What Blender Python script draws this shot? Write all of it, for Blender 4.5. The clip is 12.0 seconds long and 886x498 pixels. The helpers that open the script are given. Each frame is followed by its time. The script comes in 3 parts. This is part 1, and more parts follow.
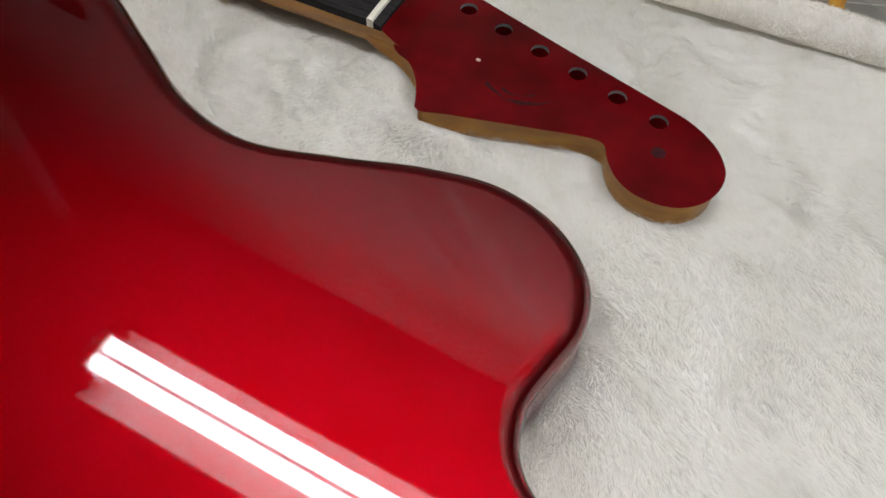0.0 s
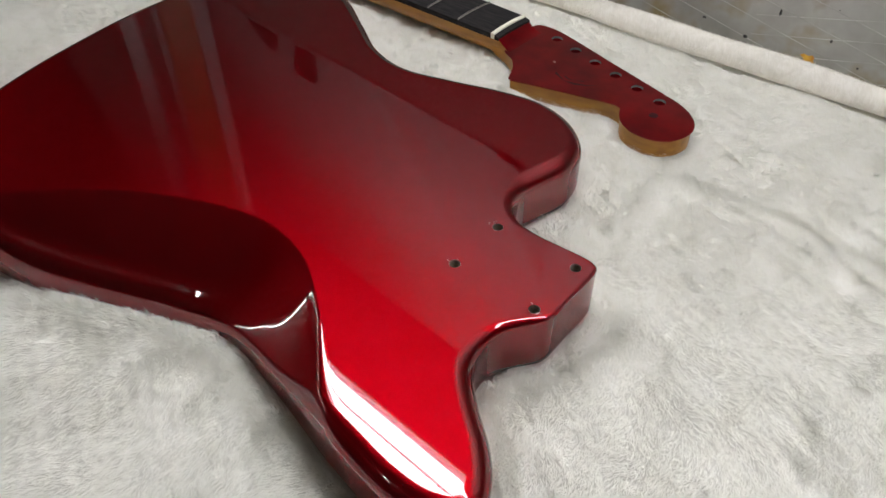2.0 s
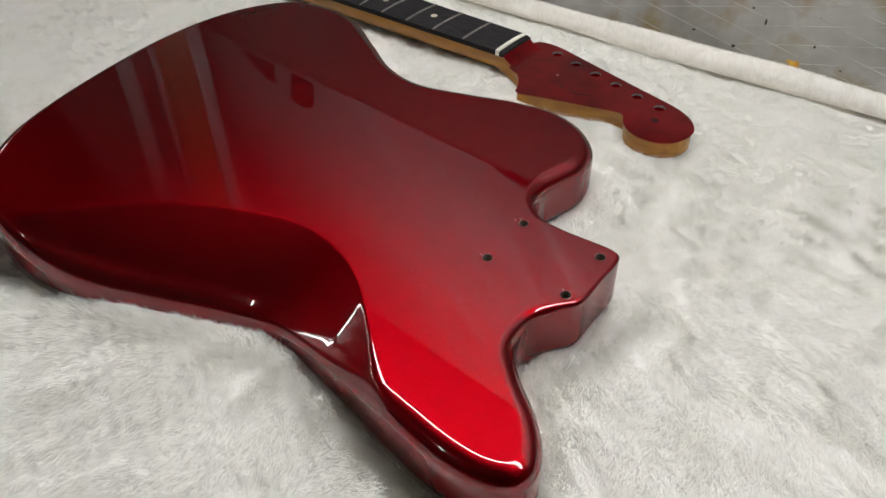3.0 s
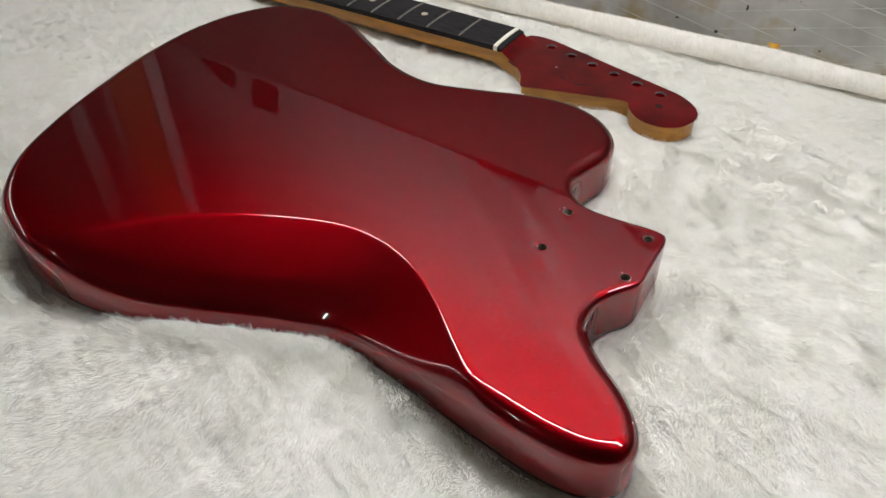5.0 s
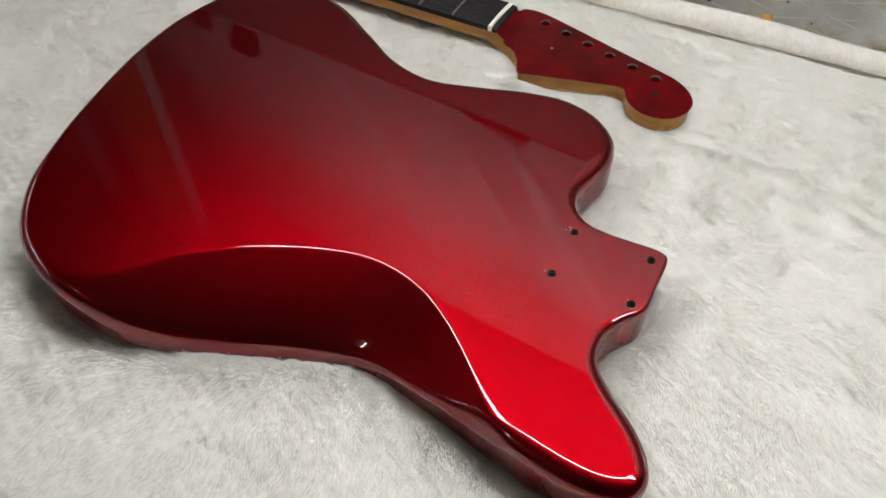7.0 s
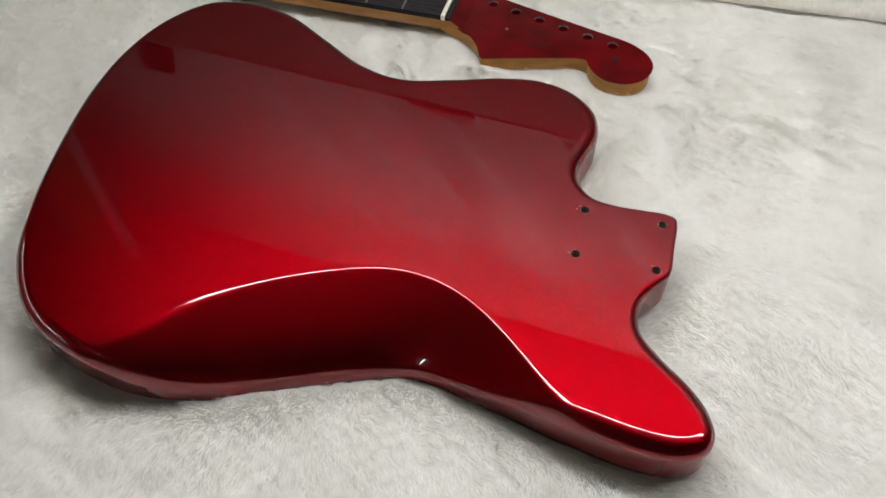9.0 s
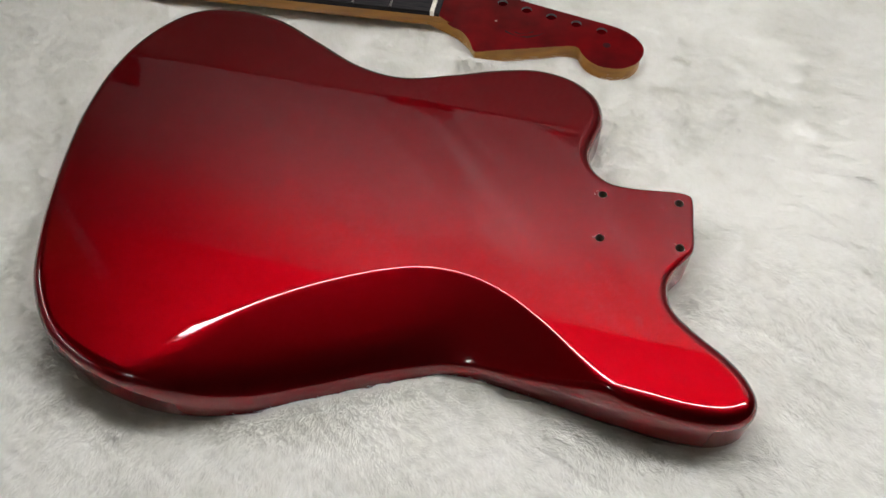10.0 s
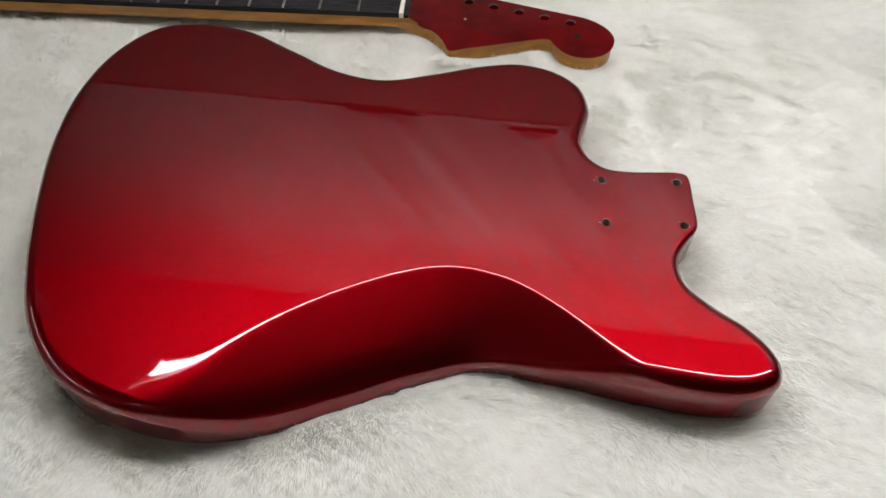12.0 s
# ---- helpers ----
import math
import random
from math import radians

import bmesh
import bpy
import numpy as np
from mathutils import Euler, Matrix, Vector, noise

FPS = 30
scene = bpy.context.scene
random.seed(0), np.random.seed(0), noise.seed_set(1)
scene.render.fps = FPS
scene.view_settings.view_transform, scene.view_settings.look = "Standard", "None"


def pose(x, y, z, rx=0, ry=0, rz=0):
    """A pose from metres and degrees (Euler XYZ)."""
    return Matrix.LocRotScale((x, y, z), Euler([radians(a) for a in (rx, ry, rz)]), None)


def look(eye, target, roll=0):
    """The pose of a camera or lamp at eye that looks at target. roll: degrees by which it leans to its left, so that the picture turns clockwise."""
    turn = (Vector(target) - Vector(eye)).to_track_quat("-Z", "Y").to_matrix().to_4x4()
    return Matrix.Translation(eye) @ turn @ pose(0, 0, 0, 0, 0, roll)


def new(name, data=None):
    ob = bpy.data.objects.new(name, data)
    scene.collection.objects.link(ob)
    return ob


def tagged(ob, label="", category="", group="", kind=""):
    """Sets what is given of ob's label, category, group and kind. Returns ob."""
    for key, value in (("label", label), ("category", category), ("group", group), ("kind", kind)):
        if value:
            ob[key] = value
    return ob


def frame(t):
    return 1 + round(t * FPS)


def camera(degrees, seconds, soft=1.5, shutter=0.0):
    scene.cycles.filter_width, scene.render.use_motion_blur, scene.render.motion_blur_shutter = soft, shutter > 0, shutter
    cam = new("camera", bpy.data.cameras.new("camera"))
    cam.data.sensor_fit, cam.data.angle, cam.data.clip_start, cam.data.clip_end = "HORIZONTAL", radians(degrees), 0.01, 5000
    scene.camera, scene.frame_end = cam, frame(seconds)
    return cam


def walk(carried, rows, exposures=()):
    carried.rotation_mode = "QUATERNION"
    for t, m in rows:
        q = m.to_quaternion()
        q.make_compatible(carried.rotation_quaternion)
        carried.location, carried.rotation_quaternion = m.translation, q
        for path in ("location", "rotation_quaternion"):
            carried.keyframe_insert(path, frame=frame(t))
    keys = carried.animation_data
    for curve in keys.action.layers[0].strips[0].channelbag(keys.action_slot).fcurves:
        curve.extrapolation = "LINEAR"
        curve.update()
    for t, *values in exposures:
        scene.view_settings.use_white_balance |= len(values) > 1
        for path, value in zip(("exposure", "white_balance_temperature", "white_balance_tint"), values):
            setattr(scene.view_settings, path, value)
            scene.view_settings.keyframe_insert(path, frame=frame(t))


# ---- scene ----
from mathutils.geometry import delaunay_2d_cdt

cam = camera(60.8, 12.0)
PATH = [
    (0, (-0.028, -0.043, 0.282), (-0.452, 0.999, -1.372), 3.4),
    (0.5, (0.041, -0.115, 0.305), (-0.556, 0.941, -1.285), 1.1),
    (1, (0.1, -0.18, 0.319), (-0.642, 0.894, -1.197), 0.7),
    (1.5, (0.14, -0.216, 0.321), (-0.738, 0.879, -1.104), -0.0),
    (2, (0.155, -0.242, 0.328), (-0.789, 0.873, -1.038), -0.5),
    (2.5, (0.152, -0.262, 0.333), (-0.801, 0.886, -0.999), -0.8),
    (3, (0.153, -0.286, 0.333), (-0.784, 0.902, -0.975), -1.4),
    (5, (0.096, -0.333, 0.339), (-0.68, 0.955, -0.979), -0.6),
    (5.5, (0.089, -0.33, 0.352), (-0.652, 0.942, -1.003), -0.4),
    (6, (0.078, -0.32, 0.375), (-0.63, 0.922, -1.024), -0.1),
    (6.5, (0.068, -0.307, 0.395), (-0.606, 0.877, -1.068), -0.3),
    (7, (0.053, -0.303, 0.416), (-0.562, 0.826, -1.116), -1.0),
    (9, (-0.02, -0.32, 0.436), (-0.384, 0.841, -1.152), -2.1),
    (9.5, (-0.046, -0.328, 0.44), (-0.345, 0.842, -1.154), -2.1),
    (10, (-0.068, -0.332, 0.441), (-0.302, 0.843, -1.161), -1.6),
    (10.5, (-0.088, -0.34, 0.439), (-0.263, 0.845, -1.162), -0.9),
    (11, (-0.1, -0.343, 0.438), (-0.232, 0.851, -1.161), -0.6),
    (11.5, (-0.106, -0.34, 0.435), (-0.2, 0.865, -1.158), -0.1),
    (12, (-0.117, -0.34, 0.433), (-0.179, 0.874, -1.155), -0.0),
]
EXPOSURES = [(0.0, 0.98), (0.5, 1.01), (1.0, 1.08), (2.0, 1.24), (3.2, 1.36), (5.0, 1.44), (7.0, 1.35), (9.0, 1.30), (12.0, 1.35)]
walk(cam, [(t, look(eye, target, roll)) for t, eye, target, roll in PATH], EXPOSURES)


# ---- light ----
world = bpy.data.worlds.new("room_air")
scene.world = world
world.use_nodes = True
world.node_tree.nodes["Background"].inputs[0].default_value = (0.9, 0.95, 1.0, 1)
world.node_tree.nodes["Background"].inputs[1].default_value = 0.02
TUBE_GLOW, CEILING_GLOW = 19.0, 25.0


# ---- materials ----
def material(name, colour, rough=0.5, metal=0.0, spec=0.5):
    m = bpy.data.materials.new(name)
    m.use_nodes = True
    b = m.node_tree.nodes["Principled BSDF"]
    b.inputs["Base Color"].default_value = (*colour, 1)
    b.inputs["Roughness"].default_value = rough
    b.inputs["Metallic"].default_value = metal
    b.inputs["Specular IOR Level"].default_value = spec
    return m, m.node_tree, b


def node(tree, kind, **values):
    n = tree.nodes.new(kind)
    for k, v in values.items():
        if k in n.inputs:
            n.inputs[k].default_value = v
    return n


def mottle(tree, b, a, c, scale, detail=4, stretch=(1, 1, 1), low=0.35, high=0.65):
    """Base colour that wanders between a and c by noise; returns the colour socket."""
    co = node(tree, "ShaderNodeTexCoord")
    mp = node(tree, "ShaderNodeMapping", Scale=stretch)
    nz = node(tree, "ShaderNodeTexNoise", Scale=scale, Detail=detail)
    rp = node(tree, "ShaderNodeValToRGB")
    rp.color_ramp.elements[0].position, rp.color_ramp.elements[0].color = low, (*a, 1)
    rp.color_ramp.elements[1].position, rp.color_ramp.elements[1].color = high, (*c, 1)
    tree.links.new(co.outputs["Object"], mp.inputs[0])
    tree.links.new(mp.outputs[0], nz.inputs["Vector"])
    tree.links.new(nz.outputs["Fac"], rp.inputs[0])
    tree.links.new(rp.outputs[0], b.inputs["Base Color"])
    return rp.outputs[0], mp.outputs[0]


def relief(tree, b, vector, scale, strength, distance=0.001, detail=4):
    nz = node(tree, "ShaderNodeTexNoise", Scale=scale, Detail=detail)
    bp = node(tree, "ShaderNodeBump", Strength=strength, Distance=distance)
    if vector is not None:
        tree.links.new(vector, nz.inputs["Vector"])
    tree.links.new(nz.outputs["Fac"], bp.inputs["Height"])
    tree.links.new(bp.outputs[0], b.inputs["Normal"])


def candy_red():
    """Red metal flake under a clear coat: a broad coloured gloss, and a sharp colourless one by Fresnel."""
    m, t, b = material("candy_red_lacquer", (0.2, 0.001, 0.003), 0.40, 1.0)
    col, v = mottle(t, b, (0.168, 0.0003, 0.002), (0.181, 0.0005, 0.003), 60, 3)
    t.nodes.remove(b)
    flake = node(t, "ShaderNodeBsdfAnisotropic", Roughness=0.41)
    flake.distribution = "BECKMANN"
    loose = node(t, "ShaderNodeBsdfAnisotropic", Roughness=0.56)
    flakes = node(t, "ShaderNodeMixShader", Fac=0.30)
    coat = node(t, "ShaderNodeBsdfAnisotropic", Roughness=0.02)
    coat.inputs["Color"].default_value = (1, 1, 1, 1)
    fresnel = node(t, "ShaderNodeFresnel", IOR=1.50)
    mx = node(t, "ShaderNodeMixShader")
    t.links.new(col, flake.inputs["Color"])
    t.links.new(fresnel.outputs[0], mx.inputs[0])
    t.links.new(col, loose.inputs["Color"])
    t.links.new(flake.outputs[0], flakes.inputs[1])
    t.links.new(loose.outputs[0], flakes.inputs[2])
    t.links.new(flakes.outputs[0], mx.inputs[1])
    t.links.new(coat.outputs[0], mx.inputs[2])
    t.links.new(mx.outputs[0], t.nodes["Material Output"].inputs[0])
    return m


def headstock_red():
    m, t, b = material("aged_red_lacquer", (0.25, 0.003, 0.008), 0.40, 0.95)
    b.inputs["Coat Weight"].default_value = 0.4
    b.inputs["Coat Roughness"].default_value = 0.10
    mottle(t, b, (0.15, 0.0005, 0.003), (0.30, 0.001, 0.005), 30, 5)
    return m


def amber_wood():
    m, t, b = material("amber_lacquered_maple", (0.5, 0.25, 0.06), 0.35)
    c, v = mottle(t, b, (0.25, 0.105, 0.008), (0.36, 0.16, 0.014), 30, 5, (1, 6, 6))
    b.inputs["Specular IOR Level"].default_value = 0.35
    return m


def dark_board():
    m, t, b = material("dark_rosewood", (0.02, 0.018, 0.018), 0.65, 0.0, 0.12)
    c, v = mottle(t, b, (0.005, 0.005, 0.006), (0.022, 0.019, 0.018), 60, 6, (1, 12, 12))
    relief(t, b, v, 120, 0.15, 0.0005)
    return m


def plain(name, a, c, scale, rough, metal=0.0, bump=0.0, detail=4):
    m, t, b = material(name, a, rough, metal)
    col, v = mottle(t, b, a, c, scale, detail)
    if bump:
        relief(t, b, v, scale * 3, bump)
    return m


def fur_white(name, a, c):
    """White fibres, paler and darker in fine locks that run with the nap."""
    m, t, b = material(name, a, 0.9, 0.0, 0.12)
    co = node(t, "ShaderNodeTexCoord")
    turn = node(t, "ShaderNodeMapping")
    turn.inputs["Rotation"].default_value = (0, 0, math.radians(60))
    mp = node(t, "ShaderNodeMapping", Scale=(1.0, 4.5, 1.0))
    fine = node(t, "ShaderNodeTexNoise", Scale=150.0, Detail=5.0, Distortion=0.8)
    broad = node(t, "ShaderNodeTexNoise", Scale=75.0, Detail=4.0, Distortion=1.0)
    both = node(t, "ShaderNodeMath")
    both.operation = "ADD"
    rp = node(t, "ShaderNodeValToRGB")
    dim = [v * 0.94 for v in a]
    for k, (at, v) in enumerate(((0.33, dim), (0.46, a), (0.60, c))):
        e = rp.color_ramp.elements[k] if k < 2 else rp.color_ramp.elements.new(at)
        e.position, e.color = at, (*v, 1)
    half = node(t, "ShaderNodeMath")
    half.operation = "MULTIPLY"
    half.inputs[1].default_value = 0.5
    t.links.new(co.outputs["Object"], turn.inputs[0])
    t.links.new(turn.outputs[0], mp.inputs[0])
    t.links.new(mp.outputs[0], fine.inputs["Vector"])
    t.links.new(co.outputs["Object"], broad.inputs["Vector"])
    t.links.new(fine.outputs["Fac"], both.inputs[0])
    t.links.new(broad.outputs["Fac"], both.inputs[1])
    t.links.new(both.outputs[0], half.inputs[0])
    t.links.new(half.outputs[0], rp.inputs[0])
    col = rp.outputs[0]
    t.links.new(col, b.inputs["Base Color"])
    tr = node(t, "ShaderNodeBsdfTranslucent")
    mx = node(t, "ShaderNodeMixShader", Fac=0.5)
    t.links.new(col, tr.inputs[0])
    t.links.new(b.outputs[0], mx.inputs[1])
    t.links.new(tr.outputs[0], mx.inputs[2])
    t.links.new(mx.outputs[0], t.nodes["Material Output"].inputs[0])
    return m


def grimy_panel():
    """Grey sheet with stains, specks and creased lines that cross in diamonds."""
    m, t, b = material("grimy_grey_sheet", (0.4, 0.4, 0.38), 0.45)
    col, v = mottle(t, b, (0.20, 0.192, 0.170), (0.38, 0.372, 0.340), 14, 8)
    co = node(t, "ShaderNodeTexCoord")
    # ochre stains and black specks
    st = node(t, "ShaderNodeTexNoise", Scale=26.0, Detail=3.0)
    sr = node(t, "ShaderNodeValToRGB")
    sr.color_ramp.elements[0].position, sr.color_ramp.elements[1].position = 0.50, 0.70
    mx = node(t, "ShaderNodeMix")
    mx.data_type = "RGBA"
    mx.inputs[7].default_value = (0.20, 0.15, 0.07, 1)
    t.links.new(co.outputs["Object"], st.inputs["Vector"])
    t.links.new(st.outputs["Fac"], sr.inputs[0])
    t.links.new(sr.outputs[0], mx.inputs[0])
    t.links.new(col, mx.inputs[6])
    sp = node(t, "ShaderNodeTexVoronoi", Scale=55.0)
    lt = node(t, "ShaderNodeMath")
    lt.operation = "LESS_THAN"
    lt.inputs[1].default_value = 0.035
    mk = node(t, "ShaderNodeMix")
    mk.data_type = "RGBA"
    mk.inputs[7].default_value = (0.03, 0.03, 0.03, 1)
    t.links.new(co.outputs["Object"], sp.inputs["Vector"])
    t.links.new(sp.outputs["Distance"], lt.inputs[0])
    t.links.new(lt.outputs[0], mk.inputs[0])
    t.links.new(mx.outputs[2], mk.inputs[6])
    t.links.new(mk.outputs[2], b.inputs["Base Color"])
    relief(t, b, co.outputs["Object"], 40, 0.25, 0.002)
    return m


def creased_sheet():
    """Pale plastic sheet in long slanting creases, their light and dark sides put into the colour."""
    m, t, b = material("pale_plastic_sheet", (0.6, 0.6, 0.6), 0.75, 0.0, 0.2)
    co = node(t, "ShaderNodeTexCoord")
    turn = node(t, "ShaderNodeMapping")
    turn.inputs["Rotation"].default_value = (0, math.radians(-27), 0)
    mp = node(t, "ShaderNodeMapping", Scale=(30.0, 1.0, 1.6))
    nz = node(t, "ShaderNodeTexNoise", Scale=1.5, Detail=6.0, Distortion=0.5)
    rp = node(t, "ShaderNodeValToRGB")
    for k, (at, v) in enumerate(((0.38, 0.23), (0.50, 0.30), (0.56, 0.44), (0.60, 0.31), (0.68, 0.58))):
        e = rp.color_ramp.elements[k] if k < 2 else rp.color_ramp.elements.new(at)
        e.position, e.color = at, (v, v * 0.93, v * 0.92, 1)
    # the crease streaks lie in the sheet's middle; towards its end it is one darker tone
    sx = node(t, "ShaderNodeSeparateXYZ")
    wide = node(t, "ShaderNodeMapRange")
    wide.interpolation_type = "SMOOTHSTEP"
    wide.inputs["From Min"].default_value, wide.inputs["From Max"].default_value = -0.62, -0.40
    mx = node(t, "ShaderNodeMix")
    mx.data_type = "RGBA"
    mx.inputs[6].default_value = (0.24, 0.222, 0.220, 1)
    bp = node(t, "ShaderNodeBump", Strength=0.35, Distance=0.006)
    t.links.new(co.outputs["Object"], turn.inputs[0])
    t.links.new(co.outputs["Object"], sx.inputs[0])
    t.links.new(sx.outputs[0], wide.inputs[0])
    t.links.new(turn.outputs[0], mp.inputs[0])
    t.links.new(mp.outputs[0], nz.inputs["Vector"])
    t.links.new(nz.outputs["Fac"], rp.inputs[0])
    t.links.new(wide.outputs[0], mx.inputs[0])
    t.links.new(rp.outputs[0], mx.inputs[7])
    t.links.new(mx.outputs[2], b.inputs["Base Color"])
    t.links.new(nz.outputs["Fac"], bp.inputs["Height"])
    t.links.new(bp.outputs[0], b.inputs["Normal"])
    return m


RED, HEAD_RED, AMBER, BOARD = candy_red(), headstock_red(), amber_wood(), dark_board()
PILE = fur_white("white_plush_pile", (0.957, 0.952, 0.905), (0.987, 0.982, 0.945))
BACKING = fur_white("white_plush_base", (0.942, 0.937, 0.89), (0.977, 0.972, 0.935))
HEM = fur_white("cream_hem_cloth", (0.86, 0.835, 0.765), (0.93, 0.908, 0.85))
PANEL = grimy_panel()
SHEET = creased_sheet()
DARK = plain("dark_painted_board", (0.018, 0.017, 0.016), (0.035, 0.032, 0.030), 14, 0.6)
BROWN_BOARD = plain("mottled_brown_board", (0.095, 0.080, 0.073), (0.145, 0.124, 0.113), 9, 0.6, 0, 0.2)
BLACK = plain("black_paint", (0.006, 0.006, 0.006), (0.012, 0.011, 0.010), 30, 0.6)
HOLE = plain("raw_drilled_wood", (0.10, 0.075, 0.05), (0.20, 0.16, 0.11), 500, 0.9)
SMUDGE = plain("dark_scuffed_lacquer", (0.030, 0.002, 0.004), (0.075, 0.003, 0.006), 400, 0.5, 0.6)
BORE = plain("worn_bore", (0.10, 0.10, 0.10), (0.20, 0.20, 0.20), 200, 0.6)
CHIP = plain("chipped_lacquer_edge", (0.35, 0.14, 0.12), (0.62, 0.42, 0.38), 900, 0.6)
BONE = plain("aged_bone", (0.58, 0.56, 0.44), (0.72, 0.70, 0.60), 120, 0.45)
STEEL = plain("nickel_fret_wire", (0.55, 0.54, 0.52), (0.7, 0.69, 0.67), 200, 0.25, 1.0)
CLAY = plain("aged_dot_inlay", (0.42, 0.36, 0.25), (0.52, 0.46, 0.34), 300, 0.5)
PAINT = plain("white_enamel", (0.74, 0.74, 0.73), (0.80, 0.80, 0.80), 20, 0.4)
PAN = plain("grey_enamel", (0.30, 0.30, 0.30), (0.38, 0.38, 0.38), 20, 0.4)
REFLECTOR = plain("white_reflector_enamel", (0.38, 0.38, 0.38), (0.45, 0.45, 0.45), 20, 0.4)
PLASTER = plain("grey_plaster", (0.09, 0.09, 0.09), (0.14, 0.14, 0.135), 4, 0.9, 0, 0.2)
WHITEWASH = plain("whitewashed_wall", (0.16, 0.16, 0.155), (0.22, 0.22, 0.215), 4, 0.9, 0, 0.2)
CONCRETE = plain("dusty_concrete", (0.07, 0.068, 0.065), (0.11, 0.108, 0.105), 5, 0.9, 0, 0.3)
PLY = plain("bench_plywood", (0.30, 0.22, 0.13), (0.40, 0.30, 0.18), 12, 0.6)
TIMBER = plain("orange_timber", (0.50, 0.18, 0.06), (0.62, 0.26, 0.09), 20, 0.5)
RIDGE = plain("creased_sheet_ridge", (0.24, 0.235, 0.21), (0.46, 0.45, 0.41), 25, 0.5)
ORANGE = plain("orange_peel_paint", (0.45, 0.20, 0.02), (0.65, 0.36, 0.04), 200, 0.7)


def glowing(name, strength, colour):
    m = bpy.data.materials.new(name)
    m.use_nodes = True
    t = m.node_tree
    t.nodes.remove(t.nodes["Principled BSDF"])
    e = node(t, "ShaderNodeEmission", Strength=strength)
    e.inputs[0].default_value = (*colour, 1)
    t.links.new(e.outputs[0], t.nodes["Material Output"].inputs[0])
    return m


TUBE = glowing("lit_fluorescent_tube", TUBE_GLOW, (0.95, 0.95, 1.0))
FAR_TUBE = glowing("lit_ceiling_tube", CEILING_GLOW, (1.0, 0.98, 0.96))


# ---- helpers for meshes ----
def empty(name, at=(0, 0, 0)):
    ob = new(name)
    ob.empty_display_size = 0.02
    ob.location = at
    return ob


def mesh_object(name, verts, faces, mat, parent=None, label="", normals=None, smooth=True):
    me = bpy.data.meshes.new(name)
    me.from_pydata([tuple(v) for v in verts], [], [tuple(f) for f in faces])
    me.materials.append(mat)
    me.polygons.foreach_set("use_smooth", [smooth] * len(me.polygons))
    if normals is not None:
        me.normals_split_custom_set_from_vertices([tuple(n) for n in normals])
    ob = new(name, me)
    ob.parent = parent
    if label:
        ob["label"] = label
    return ob


def part(name, bm, mat, parent=None, label="", smooth=False):
    bmesh.ops.recalc_face_normals(bm, faces=bm.faces)
    me = bpy.data.meshes.new(name)
    bm.to_mesh(me)
    bm.free()
    me.materials.append(mat)
    me.polygons.foreach_set("use_smooth", [smooth] * len(me.polygons))
    ob = new(name, me)
    ob.parent = parent
    if label:
        ob["label"] = label
    return ob


def box(x0, x1, y0, y1, z0, z1, bevel=0.0):
    bm = bmesh.new()
    bmesh.ops.create_cube(bm, size=1.0)
    for v in bm.verts:
        v.co = Vector((x0 + (v.co.x + 0.5) * (x1 - x0), y0 + (v.co.y + 0.5) * (y1 - y0), z0 + (v.co.z + 0.5) * (z1 - z0)))
    if bevel:
        bmesh.ops.bevel(bm, geom=bm.edges[:], offset=bevel, segments=2, affect="EDGES", profile=0.5)
    return bm


def rod(a, b, r, sides=16, taper=1.0):
    bm = bmesh.new()
    a, b = Vector(a), Vector(b)
    q = (b - a).to_track_quat("Z", "Y").to_matrix()
    ring = []
    for end, rr in ((a, r), (b, r * taper)):
        ring.append([bm.verts.new(end + q @ Vector((rr * math.cos(k * math.tau / sides), rr * math.sin(k * math.tau / sides), 0))) for k in range(sides)])
    for k in range(sides):
        bm.faces.new((ring[0][k], ring[0][(k + 1) % sides], ring[1][(k + 1) % sides], ring[1][k]))
    bm.faces.new(ring[0][::-1])
    bm.faces.new(ring[1])
    return bm


def closed_curve(knots, step):
    """A smooth closed line through the knots (metres), with points at even steps."""
    p = np.array(knots, float)
    n = len(p)
    out = []
    for i in range(n):
        a, b, c, d = p[i - 1], p[i], p[(i + 1) % n], p[(i + 2) % n]
        ta = np.linalg.norm(b - a) ** 0.5
        tb = ta + np.linalg.norm(c - b) ** 0.5
        tc = tb + np.linalg.norm(d - c) ** 0.5
        for t in np.linspace(ta, tb, 24, endpoint=False):
            a1 = (ta - t) / ta * a + t / ta * b
            a2 = (tb - t) / (tb - ta) * b + (t - ta) / (tb - ta) * c
            a3 = (tc - t) / (tc - tb) * c + (t - tb) / (tc - tb) * d
            b1 = (tb - t) / tb * a1 + t / tb * a2
            b2 = (tc - t) / (tc - ta) * a2 + (t - ta) / (tc - ta) * a3
            out.append((tb - t) / (tb - ta) * b1 + (t - ta) / (tb - ta) * b2)
    out = np.array(out)
    loop = np.vstack([out, out[:1]])
    s = np.concatenate([[0], np.cumsum(np.linalg.norm(np.diff(loop, axis=0), axis=1))])
    m = int(s[-1] / step)
    u = np.linspace(0, s[-1], m, endpoint=False)
    return np.stack([np.interp(u, s, loop[:, 0]), np.interp(u, s, loop[:, 1])], 1)


def outward(loop, spread=2):
    """Unit normals that point out of a loop that runs clockwise."""
    t = np.roll(loop, -spread, 0) - np.roll(loop, spread, 0)
    n = np.stack([-t[:, 1], t[:, 0]], 1)
    return n / np.linalg.norm(n, axis=1)[:, None]


